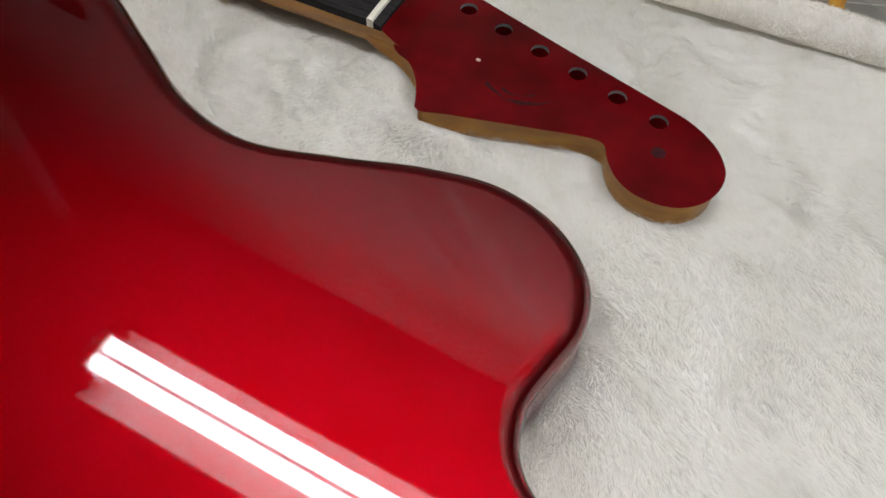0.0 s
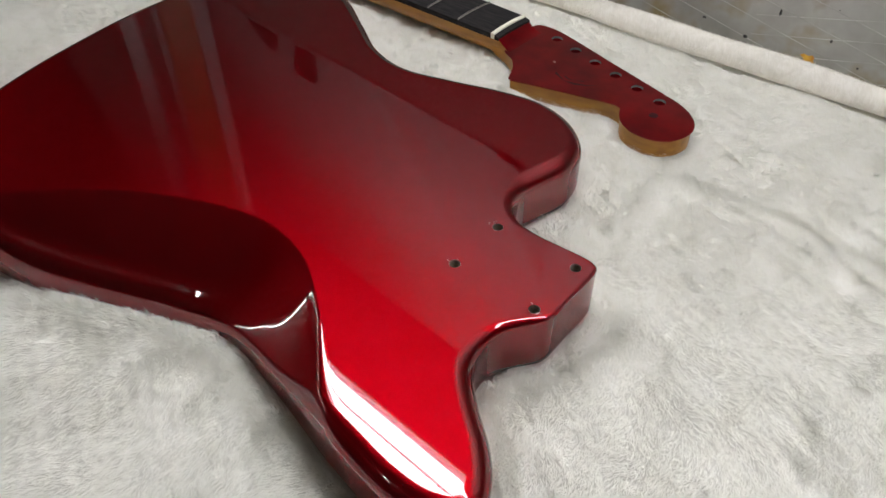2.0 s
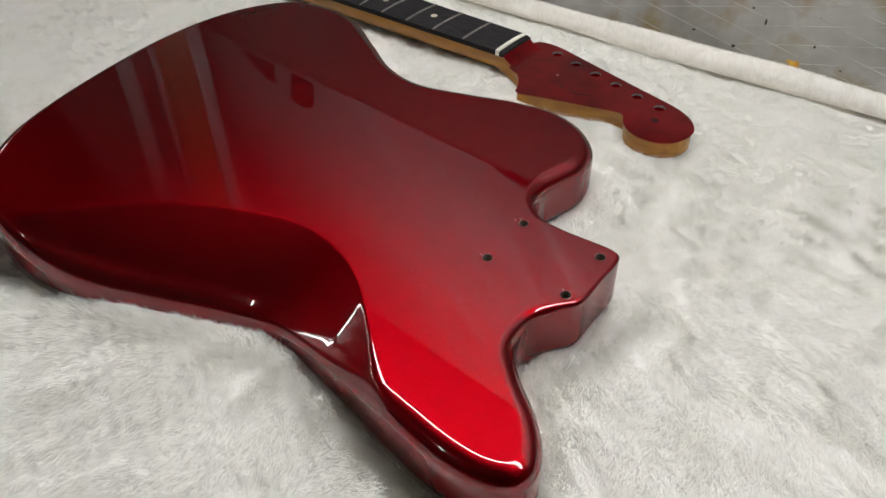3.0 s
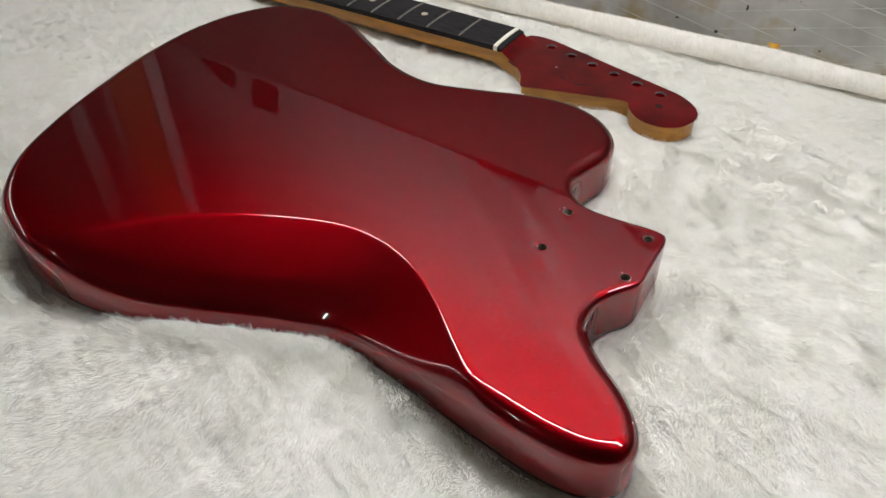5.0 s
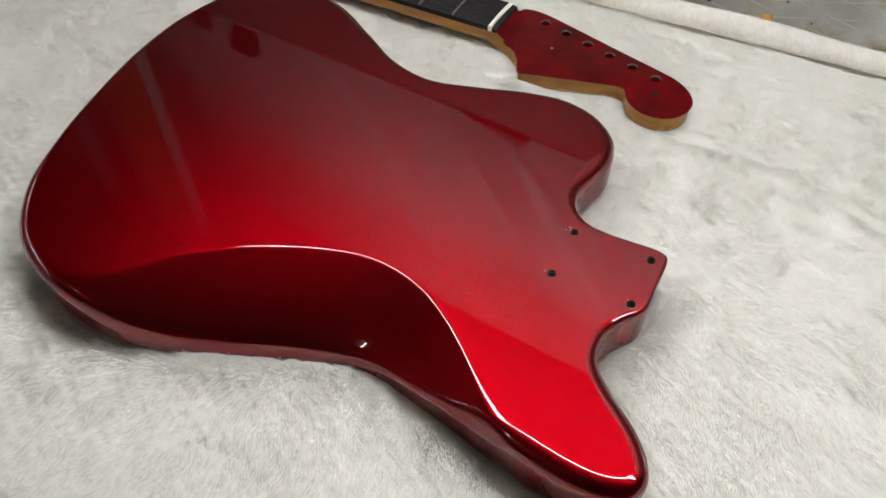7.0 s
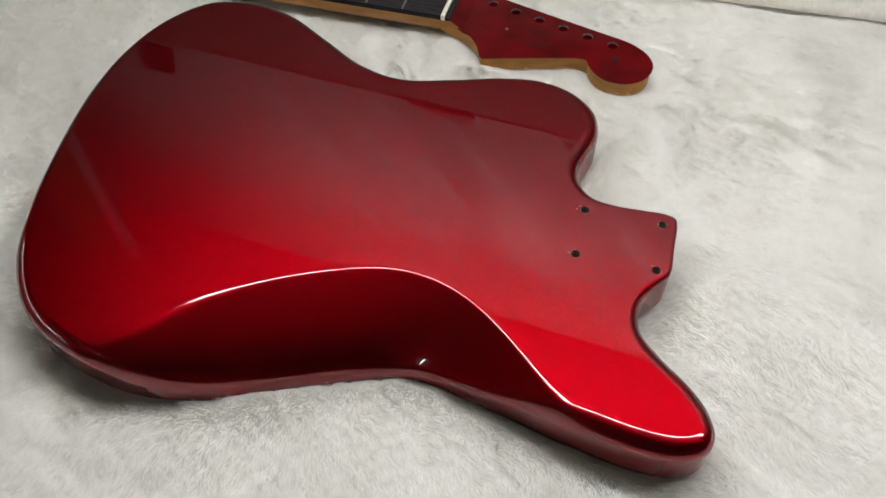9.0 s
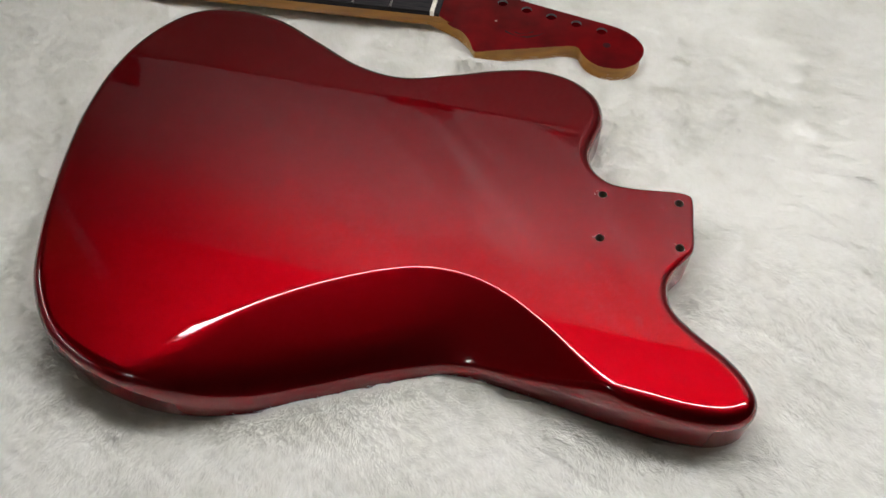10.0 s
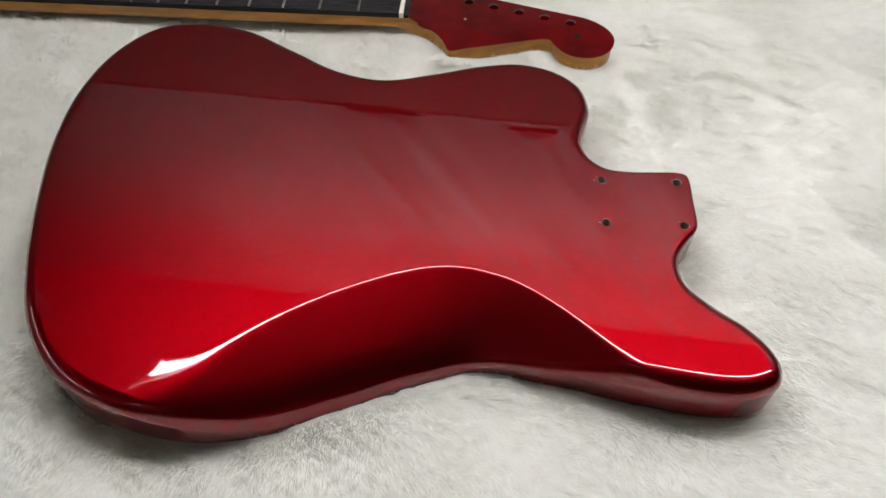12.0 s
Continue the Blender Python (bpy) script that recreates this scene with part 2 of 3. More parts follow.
def inside(points, loop):
    x, y = points[:, 0], points[:, 1]
    hit = np.zeros(len(points), bool)
    for a, b in zip(loop, np.roll(loop, -1, 0)):
        if a[1] != b[1]:
            hit ^= ((a[1] > y) != (b[1] > y)) & (x < (b[0] - a[0]) * (y - a[1]) / (b[1] - a[1]) + a[0])
    return hit


def nearness(points, loop):
    """Distance from each point to the loop's points."""
    out = np.empty(len(points))
    for i in range(0, len(points), 4000):
        out[i:i + 4000] = np.sqrt(((points[i:i + 4000, None] - loop[None]) ** 2).sum(2).min(1))
    return out


def filled(loop, holes, grid, margin, spine=None):
    """Triangles over a loop with round holes (x, y, radius) in it: points, triangles, the loop's and each hole's places among the points."""
    lo, hi = loop.min(0), loop.max(0)
    gx, gy = np.meshgrid(np.arange(lo[0], hi[0], grid), np.arange(lo[1], hi[1], grid))
    gx[1::2] += grid / 2
    g = np.stack([gx.ravel(), gy.ravel()], 1)
    if spine is not None:
        # closer rows of points along a crest
        side = np.gradient(spine, axis=0)
        side = np.stack([-side[:, 1], side[:, 0]], 1) / np.hypot(side[:, 0], side[:, 1])[:, None]
        rows = [spine + side * (0.00045 * k + 0.00005 * k * abs(k)) for k in range(-6, 7)]
        g = np.vstack([g[nearness(g, spine) > 0.0052], *rows])
    g = g[inside(g, loop)]
    g = g[nearness(g, loop) > margin]
    for x, y, r in holes:
        g = g[np.hypot(g[:, 0] - x, g[:, 1] - y) > r + grid * 0.6]
    rings = [np.array([(x + r * math.cos(k * math.tau / 24), y + r * math.sin(k * math.tau / 24)) for k in range(24)]) for x, y, r in holes]
    pts = np.vstack([loop, *rings, g])
    edges, start, spans = [], 0, []
    for ring in (loop, *rings):
        n = len(ring)
        edges += [(start + k, start + (k + 1) % n) for k in range(n)]
        spans.append((start, n))
        start += n
    v, _, f, ov, _, _ = delaunay_2d_cdt([Vector(p) for p in pts], edges, [], 0, 1e-7)
    where = {}
    for i, o in enumerate(ov):
        for k in o:
            where[k] = i
    v = np.array([tuple(p) for p in v])
    f = np.array([t for t in f if len(t) == 3])
    mid = v[f].mean(1)
    keep = inside(mid, loop)
    for x, y, r in holes:
        keep &= np.hypot(mid[:, 0] - x, mid[:, 1] - y) > r * 0.985
    return v, f[keep], [[where[a + k] for k in range(n)] for a, n in spans]


def smooth_table(knots, width):
    """A soft line through (x, y) knots as a table that np.interp reads."""
    k = np.array(knots, float)
    x = np.arange(k[0, 0], k[-1, 0], 0.001)
    y = np.interp(x, k[:, 0], k[:, 1])
    w = np.exp(-0.5 * (np.arange(-3 * width, 3 * width + 1) / width) ** 2)
    pad = len(w) // 2
    y = np.convolve(np.pad(y, pad, "edge"), w / w.sum(), "valid")
    return x, y


# ---- guitar body, lying on its front ----
TOP, LOW = 0.049, 0.004
HEEL = [(0.010, 0.0295), (0.0280, 0.0295), (0.0336, 0.0272), (0.0349, 0.0225), (0.0349, 0.0020), (0.0349, -0.0155), (0.0336, -0.0203)]
SHORT_HORN = [(0.0265, -0.030), (0.0200, -0.041), (0.0188, -0.051), (0.0225, -0.064), (0.036, -0.0775), (0.0545, -0.0925), (0.0655, -0.1062), (0.0695, -0.119), (0.0655, -0.130), (0.052, -0.137), (0.030, -0.1385)]
WAIST_NEAR = [(-0.010, -0.1325), (-0.055, -0.1220), (-0.106, -0.1140), (-0.143, -0.1235), (-0.190, -0.1435), (-0.232, -0.1605)]
TAIL = [(-0.275, -0.1690), (-0.315, -0.1635), (-0.352, -0.1460), (-0.381, -0.1130), (-0.399, -0.070), (-0.413, -0.015), (-0.4225, 0.045), (-0.4215, 0.099), (-0.4080, 0.1445), (-0.3815, 0.1768), (-0.345, 0.1855)]
WAIST_FAR = [(-0.305, 0.1780), (-0.262, 0.1535), (-0.222, 0.1300), (-0.187, 0.1220), (-0.148, 0.1310)]
LONG_HORN = [(-0.112, 0.1420), (-0.080, 0.1460), (-0.052, 0.1375), (-0.033, 0.1190), (-0.0283, 0.098), (-0.0330, 0.077), (-0.0360, 0.061), (-0.0320, 0.0445), (-0.0215, 0.0335), (-0.006, 0.0298)]
OUTLINE = closed_curve(HEEL + SHORT_HORN + WAIST_NEAR + TAIL + WAIST_FAR + LONG_HORN, 0.002)
SCREWS = [(x, y, 0.0029) for x in (-0.0257, 0.0254) for y in (0.0190, -0.0190)]

CREST = smooth_table([(-0.45, -0.23), (-0.33, -0.1735), (-0.305, -0.1645), (-0.295, -0.1585), (-0.282, -0.1510), (-0.267, -0.1385), (-0.255, -0.1245), (-0.241, -0.1110), (-0.226, -0.0995), (-0.211, -0.0895),
                      (-0.194, -0.080), (-0.178, -0.0725), (-0.161, -0.0655), (-0.143, -0.060), (-0.126, -0.058), (-0.108, -0.060), (-0.090, -0.0655), (-0.073, -0.075), (-0.056, -0.0875),
                      (-0.040, -0.102), (-0.025, -0.116), (-0.010, -0.127), (0.010, -0.141), (0.05, -0.168), (0.10, -0.20)], 5)
SOFT = smooth_table([(-0.45, 0.006), (-0.30, 0.0058), (-0.275, 0.0036), (-0.245, 0.0014), (-0.205, 0.0006), (-0.06, 0.00045), (0.0, 0.0017), (0.10, 0.004)], 8)


# height to which the contour falls at the near edge
EDGE_TOP = smooth_table([(-0.45, 0.049), (-0.335, 0.049), (-0.315, 0.0486), (-0.300, 0.0473), (-0.290, 0.0448), (-0.281, 0.0410), (-0.270, 0.0355), (-0.257, 0.0268), (-0.240, 0.0192), (-0.220, 0.0163), (-0.200, 0.0155), (-0.157, 0.0152),
                         (-0.130, 0.0158), (-0.115, 0.0188), (-0.090, 0.0236), (-0.073, 0.0281), (-0.056, 0.0328), (-0.040, 0.0368), (-0.025, 0.0412), (-0.010, 0.0455), (0.015, 0.049), (0.10, 0.049)], 11)
ONSET = smooth_table([(-0.45, 0.30), (-0.24, 0.31), (-0.20, 0.335), (-0.14, 0.39), (-0.10, 0.45), (-0.06, 0.49), (-0.045, 0.53), (-0.028, 0.58), (0.10, 0.58)], 14)
TURN_DOWN = smooth_table([(-0.45, 2.0), (-0.29, 3.0), (-0.24, 9.0), (-0.15, 9.0), (-0.09, 3.0), (0.10, 2.2)], 16)
near = OUTLINE[(OUTLINE[:, 1] < -0.10) & (OUTLINE[:, 0] < 0.045) & (OUTLINE[:, 0] > -0.37)]
near = near[np.argsort(near[:, 0])]
NEAR_EDGE = (near[:, 0], near[:, 1])


def back_height(x, y):
    """Height of the back: flat, with the waist's contour sloping away and the finish drawn in round the screw holes."""
    w = np.interp(x, *SOFT)
    u = (np.interp(x, *CREST) - 0.0015 - y) / w
    d = w * np.logaddexp(0.0, u)
    deep = np.maximum(np.interp(x, *CREST) - 0.0015 - np.interp(x, *NEAR_EDGE), 0.004 + 0.006 * np.clip((-0.24 - x) / 0.04, 0, 1))
    fall, s = TOP - np.interp(x, *EDGE_TOP), d / deep
    first = np.minimum(np.interp(x, *ONSET) * deep, fall)
    z = TOP - first * s - (fall - first) * s ** np.interp(x, *TURN_DOWN)
    for hx, hy, r in SCREWS:
        d = np.hypot(x - hx, y - hy)
        z = z - 0.00025 * np.exp(-((d / 0.0042) ** 2))
    return z


def back_normal(x, y):
    e = 0.0002
    gx = (back_height(x + e, y) - back_height(x - e, y)) / (2 * e)
    gy = (back_height(x, y + e) - back_height(x, y - e)) / (2 * e)
    n = np.stack([-gx, -gy, np.ones_like(gx)], 1)
    return n / np.linalg.norm(n, axis=1)[:, None]


def edge_radius(loop):
    """The round-over: wide all about, tight round the neck's heel."""
    d = np.hypot(np.maximum(np.abs(loop[:, 0] - 0.016) - 0.018, 0), np.maximum(np.abs(loop[:, 1] - 0.003) - 0.026, 0))
    r = 0.0022 + 0.0083 * np.clip(d / 0.040, 0, 1) ** 1.2
    cut = np.clip((TOP - back_height(loop[:, 0], loop[:, 1]) - 0.003) / 0.014, 0, 1)
    r = r * (1 - 0.66 * cut * cut * (3 - 2 * cut))
    k = np.ones(31) / 31
    return np.convolve(np.concatenate([r[-15:], r, r[:15]]), k, "valid")


def guitar_body():
    n_out, rad = outward(OUTLINE), edge_radius(OUTLINE)
    n = len(OUTLINE)
    sx = np.arange(-0.296, 0.004, 0.0012)
    spine = np.stack([sx, np.interp(sx, *CREST) - 0.0015], 1)
    pts, tris, spans = filled(OUTLINE - n_out * rad[:, None], SCREWS, 0.003, 0.0012, spine)
    verts = np.column_stack([pts, back_height(pts[:, 0], pts[:, 1])])
    norms = back_normal(pts[:, 0], pts[:, 1])
    faces = [tuple(t) for t in tris]
    rim = spans[0]
    count = len(verts)
    allv, alln = [verts], [norms]

    def ring(xy, z, nn):
        nonlocal count
        allv.append(np.column_stack([xy, z]))
        alln.append(nn)
        count += n
        return list(range(count - n, count))

    def stitch(a, b):
        for k in range(n):
            faces.append((a[k], a[(k + 1) % n], b[(k + 1) % n], b[k]))

    last = rim
    for step in range(1, 11):
        th = step / 10 * math.pi / 2
        xy = OUTLINE - n_out * (rad * (1 - math.sin(th)))[:, None]
        up = back_normal(xy[:, 0], xy[:, 1])
        nn = np.column_stack([n_out * math.sin(th), np.zeros(n)]) + up * math.cos(th)
        nn /= np.linalg.norm(nn, axis=1)[:, None]
        cur = ring(xy, back_height(xy[:, 0], xy[:, 1]) - rad * (1 - math.cos(th)), nn)
        stitch(last, cur)
        last = cur
    side = np.column_stack([n_out, np.zeros(n)])
    z_hi = back_height(OUTLINE[:, 0], OUTLINE[:, 1]) - rad
    low_r = np.clip(0.40 * (z_hi - LOW), 0.0022, 0.0150)
    for f in (0.35, 0.7, 1.0):
        cur = ring(OUTLINE, z_hi + (LOW + low_r - z_hi) * f, side)
        stitch(last, cur)
        last = cur
    for step in range(1, 6):
        th = step / 5 * math.pi / 2
        xy = OUTLINE - n_out * (low_r * (1 - math.cos(th)))[:, None]
        nn = np.column_stack([n_out * math.cos(th), np.full(n, -math.sin(th))])
        cur = ring(xy, LOW + low_r * (1 - math.sin(th)), nn)
        stitch(last, cur)
        last = cur
    faces.append(tuple(last))
    guitar = empty("electric_guitar", (-0.18, 0.0, LOW))
    tagged(guitar, "glossy candy-red offset electric guitar body, bare, face down on plush", "guitar")
    body = mesh_object("body", np.vstack(allv), faces, RED, normals=np.vstack(alln))
    body.parent = guitar
    body.matrix_parent_inverse = Matrix.Translation((0.18, 0.0, -LOW))
    for hx, hy, r in SCREWS:
        bm = bmesh.new()
        rows = []
        for rr, z in ((r, TOP - 0.0001), (r, TOP - 0.012)):
            rows.append([bm.verts.new((hx + rr * math.cos(k * math.tau / 24), hy + rr * math.sin(k * math.tau / 24), z)) for k in range(24)])
        for k in range(24):
            bm.faces.new((rows[0][k], rows[1][k], rows[1][(k + 1) % 24], rows[0][(k + 1) % 24]))
        bm.faces.new(rows[1])
        part("screw_hole", bm, HOLE, body, "dark drilled hole with chipped rim")
        rnd = random.Random(int(hx * 1e5) + int(hy * 1e4))
        bm = bmesh.new()
        a0, rows = rnd.random() * 6.28, []
        m = 22
        for k in range(m + 1):
            a = a0 + 4.6 * k / m
            wide = 0.00005 + 0.00070 * rnd.random() ** 3 * math.sin(math.pi * k / m)
            rows.append([bm.verts.new((hx + q * math.cos(a), hy + q * math.sin(a), TOP + z)) for q, z in ((r * 0.97, -0.0006), (r + 0.0001, 0.0001), (r + 0.0001 + wide, -0.00012))])
        for k in range(m):
            for j in range(2):
                bm.faces.new((rows[k][j], rows[k + 1][j], rows[k + 1][j + 1], rows[k][j + 1]))
        part("chipped_rim", bm, CHIP, body, "pale chipped lacquer rim")
    rnd = random.Random(4)
    for hx, hy, tilt in ((SCREWS[0][0] - 0.0040, SCREWS[0][1] + 0.0006, 0.4), (SCREWS[0][0] - 0.0048, SCREWS[0][1] - 0.0004, 2.4), (SCREWS[0][0] - 0.0034, SCREWS[0][1] + 0.0016, 1.2), (SCREWS[1][0] - 0.0040, SCREWS[1][1] + 0.0003, 3.3), (SCREWS[3][0] - 0.0036, SCREWS[3][1] + 0.0012, 0.2)):
        bm = bmesh.new()
        rows = []
        for k in range(5):
            a = tilt + 0.5 * k
            x, y, z = hx + 0.0011 * math.cos(a), hy + 0.0011 * math.sin(a), TOP + 0.0001 + 0.0003 * math.sin(k * 0.8)
            rows.append((bm.verts.new((x, y, z)), bm.verts.new((x + 0.00035, y + 0.0003 * rnd.random(), z + 0.00025))))
        for a, b in zip(rows, rows[1:]):
            bm.faces.new((a[0], b[0], b[1], a[1]))
        part("lacquer_flake", bm, CHIP, body, "lifted flake of lacquer")
    return guitar


guitar_body()


# ---- guitar neck, lying on its back beyond the body ----
FACE = 0.0245
NUT = Vector((-0.1835, 0.2430))
AXIS = math.radians(-1.9)
TUNERS = [(-0.1462 + 0.02262 * k, 0.2640 - 0.00680 * k, 0.0046) for k in range(6)]
HEAD = [(-0.206, 0.2400), (-0.198, 0.2275), (-0.184, 0.2226), (-0.1670, 0.2212), (-0.1545, 0.2135), (-0.1455, 0.2025), (-0.1405, 0.1915), (-0.1387, 0.1872), (-0.1367, 0.1872), (-0.125, 0.1908), (-0.107, 0.1954), (-0.084, 0.2013), (-0.066, 0.2058), (-0.0560, 0.2073),
        (-0.0508, 0.2054), (-0.0470, 0.1980), (-0.0410, 0.1900), (-0.0335, 0.1850), (-0.0250, 0.1832), (-0.0140, 0.1845), (-0.0045, 0.1910), (0.0008, 0.2010), (0.0014, 0.2120), (-0.0040, 0.2228), (-0.0120, 0.2302), (-0.021, 0.2354)]
HEAD_FAR = [(-0.035, 0.2400), (-0.062, 0.2480), (-0.092, 0.2570), (-0.122, 0.2662), (-0.148, 0.2738), (-0.162, 0.2755), (-0.172, 0.2725), (-0.184, 0.2645), (-0.199, 0.2590), (-0.206, 0.2500)]


def along(u, v, z):
    """A place on the neck: u metres from the nut towards the body's end, v across, away from the body."""
    c, s = math.cos(AXIS), math.sin(AXIS)
    return (NUT.x - u * c - v * s, NUT.y - u * s + v * c, z)


def slab(name, loop, holes, z0, z1, lip, mat, parent, label="", volute=0.0):
    """A flat piece with softened upper edge, and round holes through it."""
    n_out, n = outward(loop, 1), len(loop)
    pts, tris, spans = filled(loop - n_out * lip, holes, 0.006, 0.002)
    verts = [tuple(p) + (z1,) for p in pts]
    norms = [(0, 0, 1)] * len(verts)
    faces = [tuple(t) for t in tris]
    last = spans[0]
    for step in range(1, 5):
        th = step / 4 * math.pi / 2
        base = len(verts)
        for p, q in zip(loop, n_out):
            e = p - q * lip * (1 - math.sin(th))
            verts.append((e[0], e[1], z1 - lip * (1 - math.cos(th))))
            norms.append((q[0] * math.sin(th), q[1] * math.sin(th), math.cos(th)))
        cur = list(range(base, base + n))
        faces += [(last[k], last[(k + 1) % n], cur[(k + 1) % n], cur[k]) for k in range(n)]
        last = cur
    base = len(verts)
    verts += [(p[0], p[1], z0 + volute * max(0.0, min(1.0, (-0.160 - p[0]) / 0.028)) ** 1.5) for p in loop]
    norms += [(q[0], q[1], 0) for q in n_out]
    cur = list(range(base, base + n))
    faces += [(last[k], last[(k + 1) % n], cur[(k + 1) % n], cur[k]) for k in range(n)]
    faces.append(tuple(cur))
    return mesh_object(name, verts, faces, mat, parent, label, norms)


def guitar_neck():
    neck = empty("guitar_neck", (0, 0, 0))
    tagged(neck, "amber lacquered guitar neck with dark fingerboard and red headstock on plush", "guitar neck")
    loop = closed_curve(HEAD + HEAD_FAR, 0.0018)
    slab("headstock", loop, TUNERS, FACE - 0.0145, FACE - 0.0010, 0.0004, AMBER, neck, "amber lacquered headstock edge", 0.0115)
    front = closed_curve([p for p in HEAD + HEAD_FAR if p[0] > -0.178], 0.0018)
    slab("headstock_face", front, TUNERS, FACE - 0.0018, FACE, 0.0016, HEAD_RED, neck, "worn dark red painted headstock face")
    # ramp from the headstock up to the nut: a thin red skin over an amber core
    for name, mat, over, low, label in (("ramp_core", AMBER, 0.0, 0.006, ""), ("headstock_ramp", HEAD_RED, 0.0003, 0.0006, "red painted ramp behind the nut")):
        bm = bmesh.new()
        rows = []
        for k in range(11):
            u = -0.0075 - 0.0150 * k / 10
            rise = 0.0068 * (1 - math.sin(math.pi / 2 * k / 10)) ** 1.2
            half = 0.0206 + 0.0008 * k / 10
            tops = [along(u, half * f, FACE + 0.0001 + over - 0.0008 * (k / 10) ** 4 + rise * (1 - 0.06 * f * f)) for f in np.linspace(-1, 1, 9)]
            floor_z = FACE - 0.004 if low > 0.001 else None
            ends = [(x, y, z - low if floor_z is None else floor_z) for x, y, z in (tops[-1], tops[0])]
            rows.append([bm.verts.new(p) for p in tops + ends])
        for a, b in zip(rows, rows[1:]):
            for j in range(11):
                bm.faces.new((a[j], a[(j + 1) % 11], b[(j + 1) % 11], b[j]))
        bm.faces.new(rows[0])
        bm.faces.new(rows[-1][::-1])
        ob = part(name, bm, mat, neck, label, smooth=True)
        ob.data.set_sharp_from_angle(angle=radians(35))
    # shaft with its rounded back
    length = 0.475
    rows = []
    verts, faces = [], []
    m = 18
    for k in range(41):
        u = -0.0088 + length * k / 40
        half = 0.0212 + 0.0072 * max(u, 0) / length
        deep = 0.0190 + 0.002 * max(u, 0) / length
        for j in range(m + 1):
            a = math.pi * j / m
            verts.append(along(u, -half * math.cos(a), 0.0296 - deep * math.sin(a) ** 0.75))
    for k in range(40):
        for j in range(m):
            i = k * (m + 1) + j
            faces.append((i, i + 1, i + m + 2, i + m + 1))
        i = k * (m + 1)
        faces.append((i + m, i, i + m + 1, i + 2 * m + 1))
    faces.append(tuple(range(m + 1)))
    faces.append(tuple(range(40 * (m + 1), 41 * (m + 1)))[::-1])
    shaft = mesh_object("neck_shaft", verts, faces, AMBER, neck)
    shaft.data.set_sharp_from_angle(angle=radians(40))
    # fingerboard with a slight crown
    verts, faces = [], []
    for k in range(25):
        u = 0.0002 + 0.472 * k / 24
        half = 0.0212 + 0.0072 * u / length
        for f in np.linspace(-1, 1, 11):
            verts.append(along(u, half * f, 0.0352 - 0.0011 * f * f))
        verts.append(along(u, half, 0.0297))
        verts.append(along(u, -half, 0.0297))
    for k in range(24):
        for j in range(13):
            i, i2 = k * 13 + j, k * 13 + (j + 1) % 13
            faces.append((i, i2, i2 + 13, i + 13))
    faces += [tuple(range(13)), tuple(range(24 * 13, 25 * 13))[::-1]]
    board = mesh_object("fingerboard", verts, faces, BOARD, neck, "dark rosewood fingerboard")
    board.data.set_sharp_from_angle(angle=radians(40))
    for k in range(1, 22):
        u = 0.648 * (1 - 2 ** (-k / 12))
        half = 0.0209 + 0.0072 * u / length
        bm = bmesh.new()
        rows = []
        for f in np.linspace(-1, 1, 9):
            z = 0.0352 - 0.0011 * f * f
            rows.append([bm.verts.new(along(u + 0.0012 * math.cos(a), half * f, z - 0.0001 + 0.0011 * math.sin(a))) for a in np.linspace(0, math.pi, 6)])
        for a, b in zip(rows, rows[1:]):
            for j in range(5):
                bm.faces.new((a[j], a[j + 1], b[j + 1], b[j]))
        part("fret", bm, STEEL, board, smooth=True)
    for k in (3, 5, 7, 9):
        u = 0.648 * (1 - (2 ** (-k / 12) + 2 ** (-(k - 1) / 12)) / 2)
        c = along(u, 0, 0.0350)
        part("dot_inlay", rod(c, (c[0], c[1], 0.03535), 0.0032, 20), CLAY, board, "aged clay-coloured dot inlay")
    # nut
    bm = bmesh.new()
    rows = []
    for f in np.linspace(-1, 1, 13):
        z = 0.0362 - 0.0012 * f * f
        rows.append([bm.verts.new(along(u, 0.0213 * f, q)) for u, q in ((0.0, 0.0298), (0.0, z - 0.0006), (-0.0008, z), (-0.0030, z - 0.0004), (-0.0036, z - 0.0014), (-0.0036, 0.0298))])
    for a, b in zip(rows, rows[1:]):
        for j in range(6):
            bm.faces.new((a[j], a[(j + 1) % 6], b[(j + 1) % 6], b[j]))
    bm.faces.new(rows[0])
    bm.faces.new(rows[-1][::-1])
    part("nut", bm, BONE, neck, "aged cream bone nut")
    # dark strip of bare board between nut and paint
    bm = bmesh.new()
    rows = []
    for f in np.linspace(-1, 1, 9):
        rows.append([bm.verts.new(along(u, 0.0212 * f, q)) for u, q in ((-0.0037, 0.0297), (-0.0037, 0.0345 - 0.001 * f * f), (-0.0080, 0.0332 - 0.001 * f * f), (-0.0082, 0.0297))])
    for a, b in zip(rows, rows[1:]):
        for j in range(4):
            bm.faces.new((a[j], a[(j + 1) % 4], b[(j + 1) % 4], b[j]))
    bm.faces.new(rows[0])
    bm.faces.new(rows[-1][::-1])
    part("fingerboard_end", bm, BOARD, neck, "black end of the fingerboard")
    # pin hole of the string guide
    part("pin_hole", rod((-0.1262, 0.2302, FACE - 0.001), (-0.1262, 0.2302, FACE + 0.0001), 0.0012, 14), CHIP, neck, "small pale pin hole")
